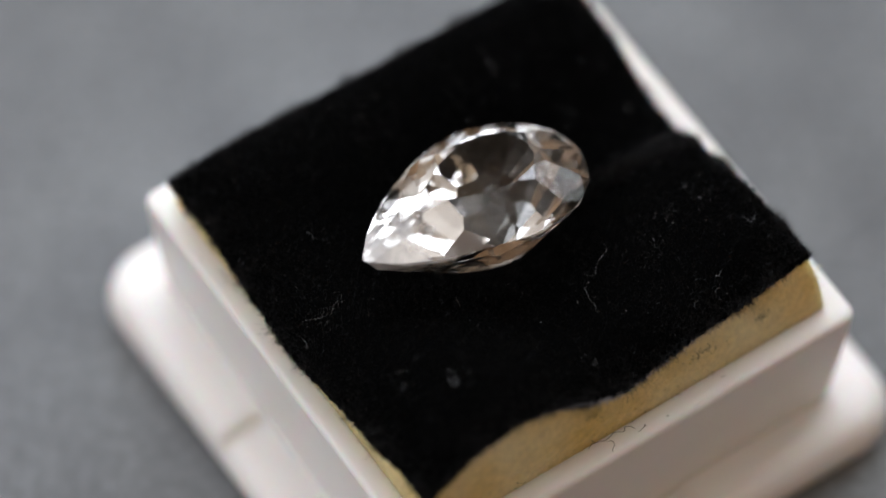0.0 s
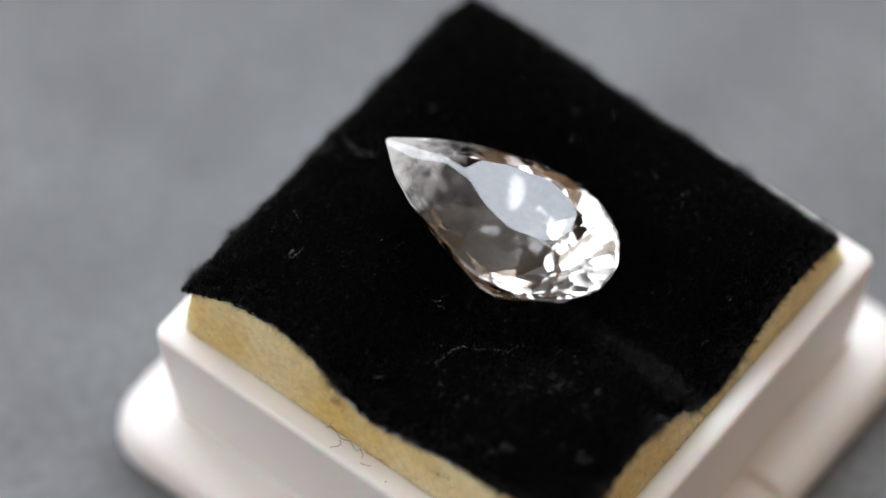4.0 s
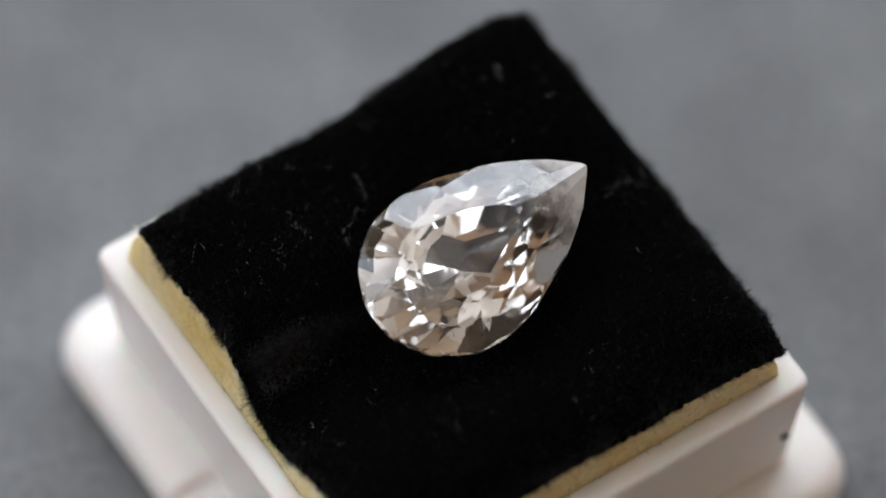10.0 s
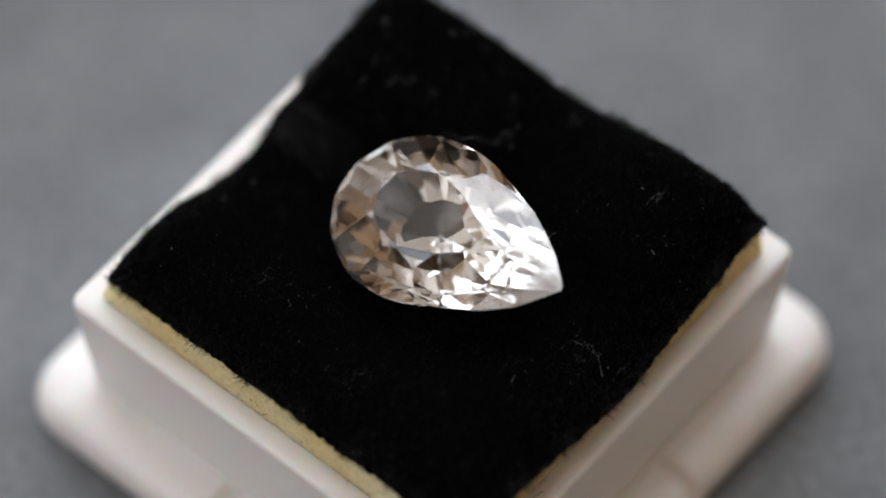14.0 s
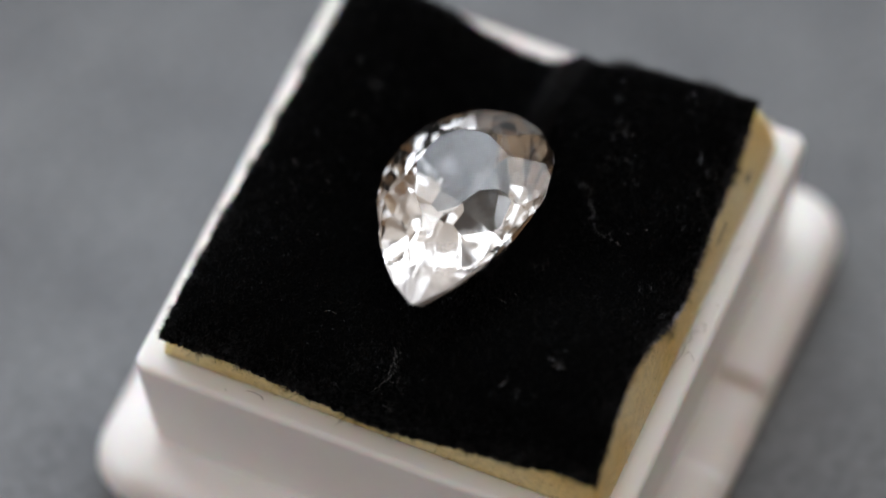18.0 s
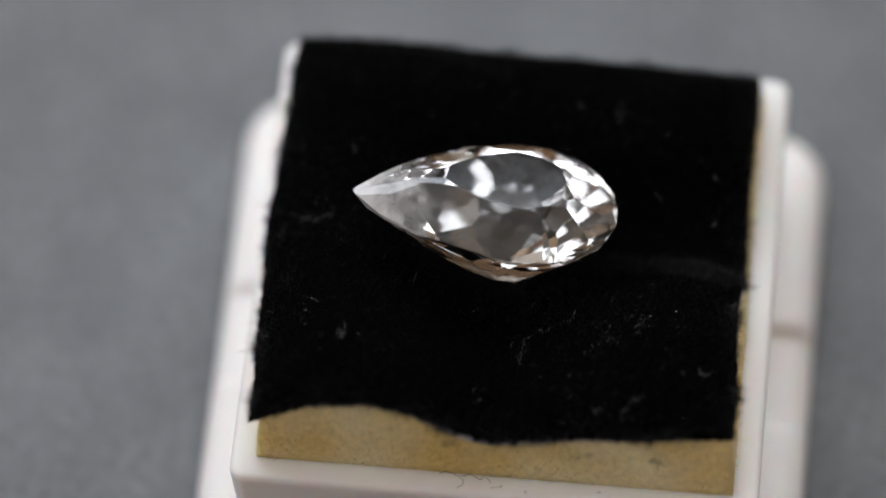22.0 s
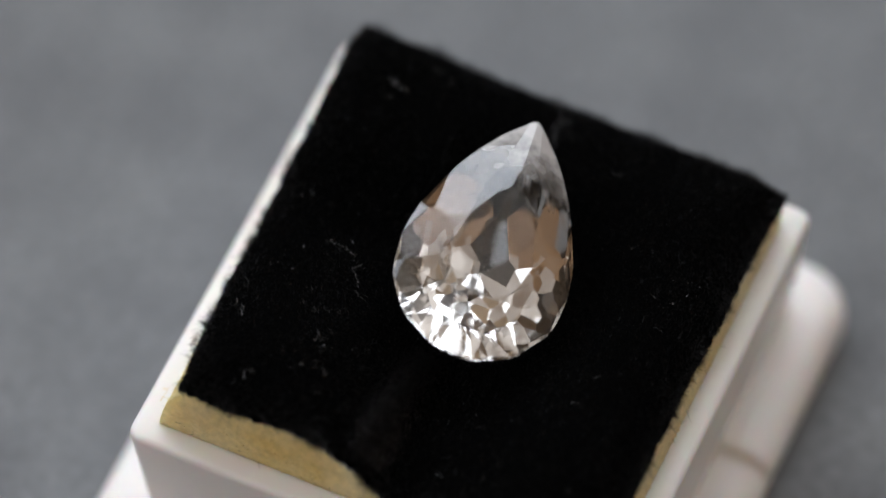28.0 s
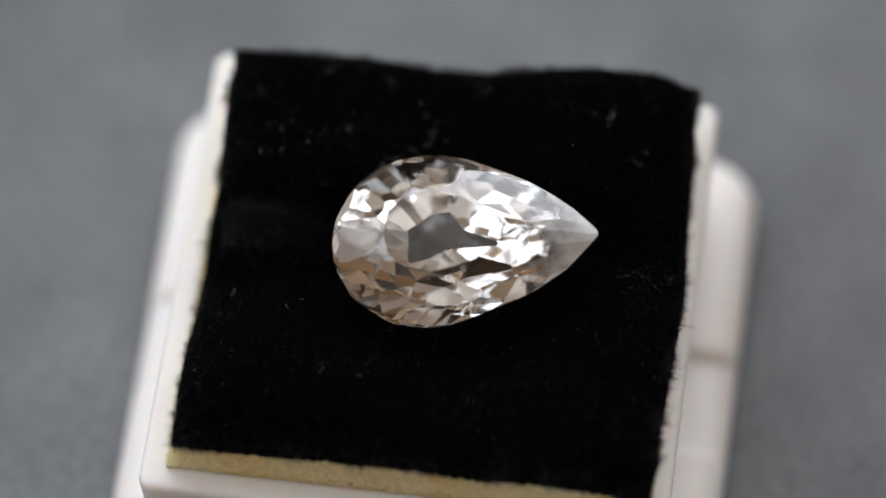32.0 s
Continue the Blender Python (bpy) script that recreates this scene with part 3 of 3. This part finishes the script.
    for _ in range(9000):
        s, q = rs.uniform(0, 1), rs.randint(4)
        o = Vector(((0, -1, 0), (1, 0, 0), (0, 1, 0), (-1, 0, 0))[q])
        tuft = 0.55 + 1.0 * max(0.0, noise.noise(Vector((s * 14, q * 5.0, 1.0))) + 0.35)
        lean = (o + Vector((rs.normal(0, 0.5), rs.normal(0, 0.5), rs.normal(0.15, 0.5)))).normalized()
        reach = abs(rs.normal(0.36, 0.2)) * tuft
        e = abs(rs.normal(0, 0.012))
        drop = rs.uniform(0, 0.3)
        for _ in range(7):
            a = min(max(s + rs.normal(0, 0.006), 0.0), 1.0)
            u, v = ((a, e), (1 - e, a), (a, 1 - e), (e, a))[q]
            p = cushion_top(u, v) - Vector((0, 0, drop + rs.uniform(0, 0.08)))
            d = (lean + Vector((rs.normal(0, 0.22), rs.normal(0, 0.22), rs.normal(0, 0.22)))).normalized()
            blade(p, d, reach * rs.uniform(0.6, 1.15), 0.011)
    # stray dark fibres along the foot of the foam
    for _ in range(130):
        q, a = rs.randint(4), rs.uniform(-11.5, 11.5)
        o = Vector(((0, -1, 0), (1, 0, 0), (0, 1, 0), (-1, 0, 0))[q])
        along = Vector((-o.y, o.x, 0))
        p = o * 12.0 + along * a + Vector((0, 0, LIP + 0.02 + abs(rs.normal(0, 0.35))))
        blade(p, (along * rs.normal(0, 1) + o * 0.35 + Vector((0, 0, rs.normal(0.2, 0.5)))).normalized(), abs(rs.normal(0.35, 0.15)), 0.012)
    # a dark tuft that hangs over the foam
    for x, y, w in ((4.4, -11.75, 0.35), (-2.2, -11.7, 0.25), (8.1, -11.7, 0.2)):
        for _ in range(70):
            p = Vector((x + rs.normal(0, w), y, LIP + 2.5 + rs.normal(0, 0.25)))
            blade(p, Vector((rs.normal(0, 0.8), -0.7, rs.normal(-0.2, 0.7))).normalized(), abs(rs.normal(0.25, 0.12)), 0.010)
    # pale backing fibres that show along the cut, and one dark tuft on the foam
    cut = len(faces)
    for _ in range(1500):
        s = rs.choice((rs.normal(0.60, 0.07), rs.normal(0.42, 0.05), rs.uniform(0.1, 0.95)))
        p = cushion_top(min(max(s, 0), 1), 0.0) - Vector((0, 0, rs.uniform(0.05, 0.38)))
        d = Vector((rs.normal(0, 0.8), -1, rs.normal(0, 0.5))).normalized()
        blade(p, d, abs(rs.normal(0.22, 0.14)), 0.008)
    for _ in range(340):
        p = cushion_top(1.0, rs.normal(0.34, 0.08)) - Vector((0, 0, rs.uniform(0.05, 0.38)))
        d = Vector((1, rs.normal(0, 0.8), rs.normal(0, 0.5))).normalized()
        blade(p, d, abs(rs.normal(0.22, 0.14)), 0.008)
    me = bpy.data.meshes.new("backing_fray")
    me.from_pydata([tuple(v) for v in verts[3 * cut:]], [], [tuple(k - 3 * cut for k in f) for f in faces[cut:]])
    me.materials.append(backing_mat)
    fray = new("backing_fray", me)
    fray.parent = velvet
    tagged(fray, "pale frayed backing along the cut", kind="stuff")
    del verts[3 * cut:], faces[cut:]
    # scattered pale specks, some of them glints of the pile put into colour
    for _ in range(330):
        u, v = rs.uniform(0.02, 0.98), rs.uniform(0.02, 0.98)
        p = cushion_top(u, v) + Vector((0, 0, 0.3))
        d = Vector((rs.normal(0, 1), rs.normal(0, 1), rs.normal(0, 0.3))).normalized()
        blade(p, d, abs(rs.normal(0.10, 0.08)), 0.006)
    # pale fibres that paint the glow of the pile on the ridge
    for _ in range(120):
        x, y = rs.uniform(4.0, 11.3), rs.normal(-0.9, 0.6)
        p = on_cushion(x, y - 0.08 * (x - 8)) + Vector((0, 0, rs.uniform(0.2, 0.5)))
        d = Vector((rs.normal(0, 0.6), rs.normal(0, 0.6), rs.normal(0.5, 0.6))).normalized()
        blade(p, d, abs(rs.normal(0.13, 0.08)), 0.0035)
    for x, y, spread in ((6.0, -5.9, 0.9), (8.6, -5.2, 0.7), (-10.6, 0.3, 0.5)):
        for _ in range(26):
            p = on_cushion(x + rs.normal(0, spread), y + rs.normal(0, spread)) + Vector((0, 0, 0.32))
            blade(p, Vector((rs.normal(0, 1), rs.normal(0, 1), rs.normal(0, 0.4))).normalized(), abs(rs.normal(0.14, 0.1)), 0.007)
    # a lighter nap, kept apart from the dust, paints the sheen along the crease
    sheen_from = len(faces)
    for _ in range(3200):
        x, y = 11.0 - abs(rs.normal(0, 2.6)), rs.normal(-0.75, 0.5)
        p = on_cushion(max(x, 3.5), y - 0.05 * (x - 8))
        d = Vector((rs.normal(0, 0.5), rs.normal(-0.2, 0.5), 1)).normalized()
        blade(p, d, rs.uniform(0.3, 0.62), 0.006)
    me = bpy.data.meshes.new("sheen_nap")
    me.from_pydata([tuple(v) for v in verts[3 * sheen_from:]], [], [tuple(k - 3 * sheen_from for k in f) for f in faces[sheen_from:]])
    me.materials.append(sheen_nap_mat)
    nap = new("sheen_nap", me)
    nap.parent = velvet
    tagged(nap, "greyish nap with the crease's sheen painted in", kind="stuff")
    del verts[3 * sheen_from:], faces[sheen_from:]
    # rubbed pile in a band along the cut edges
    rubbed = len(faces)
    for _ in range(15000):
        a, q, e = rs.uniform(0, 1), rs.randint(4), abs(rs.normal(0, 0.03))
        if noise.noise(Vector((a * 9, q * 3.0, 4.0))) < rs.uniform(-0.5, 0.3):
            continue
        u, v = ((a, e), (1 - e, a), (a, 1 - e), (e, a))[q]
        d = Vector((rs.normal(0, 0.5), rs.normal(0, 0.5), 1)).normalized()
        blade(cushion_top(u, v), d, rs.uniform(0.3, 0.55), 0.008)
    # single fibres with glints painted as a paler tone, in drifts over the whole cover
    for _ in range(9000):
        u, v = rs.uniform(0.02, 0.98), rs.uniform(0.02, 0.98)
        if noise.noise(Vector((u * 5, v * 5, 9.0))) < rs.uniform(-0.1, 0.5):
            continue
        d = Vector((rs.normal(0, 0.8), rs.normal(0, 0.8), 0.8)).normalized()
        blade(cushion_top(u, v) + Vector((0, 0, 0.12)), d, rs.uniform(0.2, 0.45), 0.0065)
    me = bpy.data.meshes.new("rubbed_glint_nap")
    me.from_pydata([tuple(v) for v in verts[3 * rubbed:]], [], [tuple(k - 3 * rubbed for k in f) for f in faces[rubbed:]])
    me.materials.append(rubbed_glint_mat)
    rub = new("rubbed_glint_nap", me)
    rub.parent = velvet
    tagged(rub, "dull rubbed nap, thickest along the cut edges, with painted fibre glints", kind="stuff")
    del verts[3 * rubbed:], faces[rubbed:]
    me = bpy.data.meshes.new("dust_and_glints")
    me.from_pydata([tuple(v) for v in verts[3 * cut:]], [], [tuple(k - 3 * cut for k in f) for f in faces[cut:]])
    me.materials.append(lint_mat)
    dust_and_glints = new("dust_and_glints", me)
    dust_and_glints.parent = velvet
    tagged(dust_and_glints, "fine pale dusty fibres on the velvet, some painting glints and sheen", kind="stuff")
    del verts[3 * cut:], faces[cut:]
    me = bpy.data.meshes.new("velvet_nap")
    me.from_pydata(verts, [], faces)
    me.materials.append(pile_mat)
    pile = new("velvet_nap", me)
    pile.parent = pad
    tagged(pile, "short black velvet pile", kind="stuff")
    return pad


# ---------------------------------------------------------------- build
build_room()
build_table()
TURNTABLE = build_turntable()
BOX = build_box()
CUSHION = build_cushion()
GEM = build_gem()


def motions():
    rows = [(t, pose(0, 0, 0, 0, 0, a)) for t, a in TURN]
    walk(TURNTABLE, rows)
    walk(BOX, [(t, m @ BOX_AT) for t, m in rows])
    walk(CUSHION, [(t, m @ BOX_AT) for t, m in rows])
    seat = gem_frame()
    seat.translation = seat.translation * MM
    walk(GEM, [(t, m @ BOX_AT @ seat) for t, m in rows])


motions()
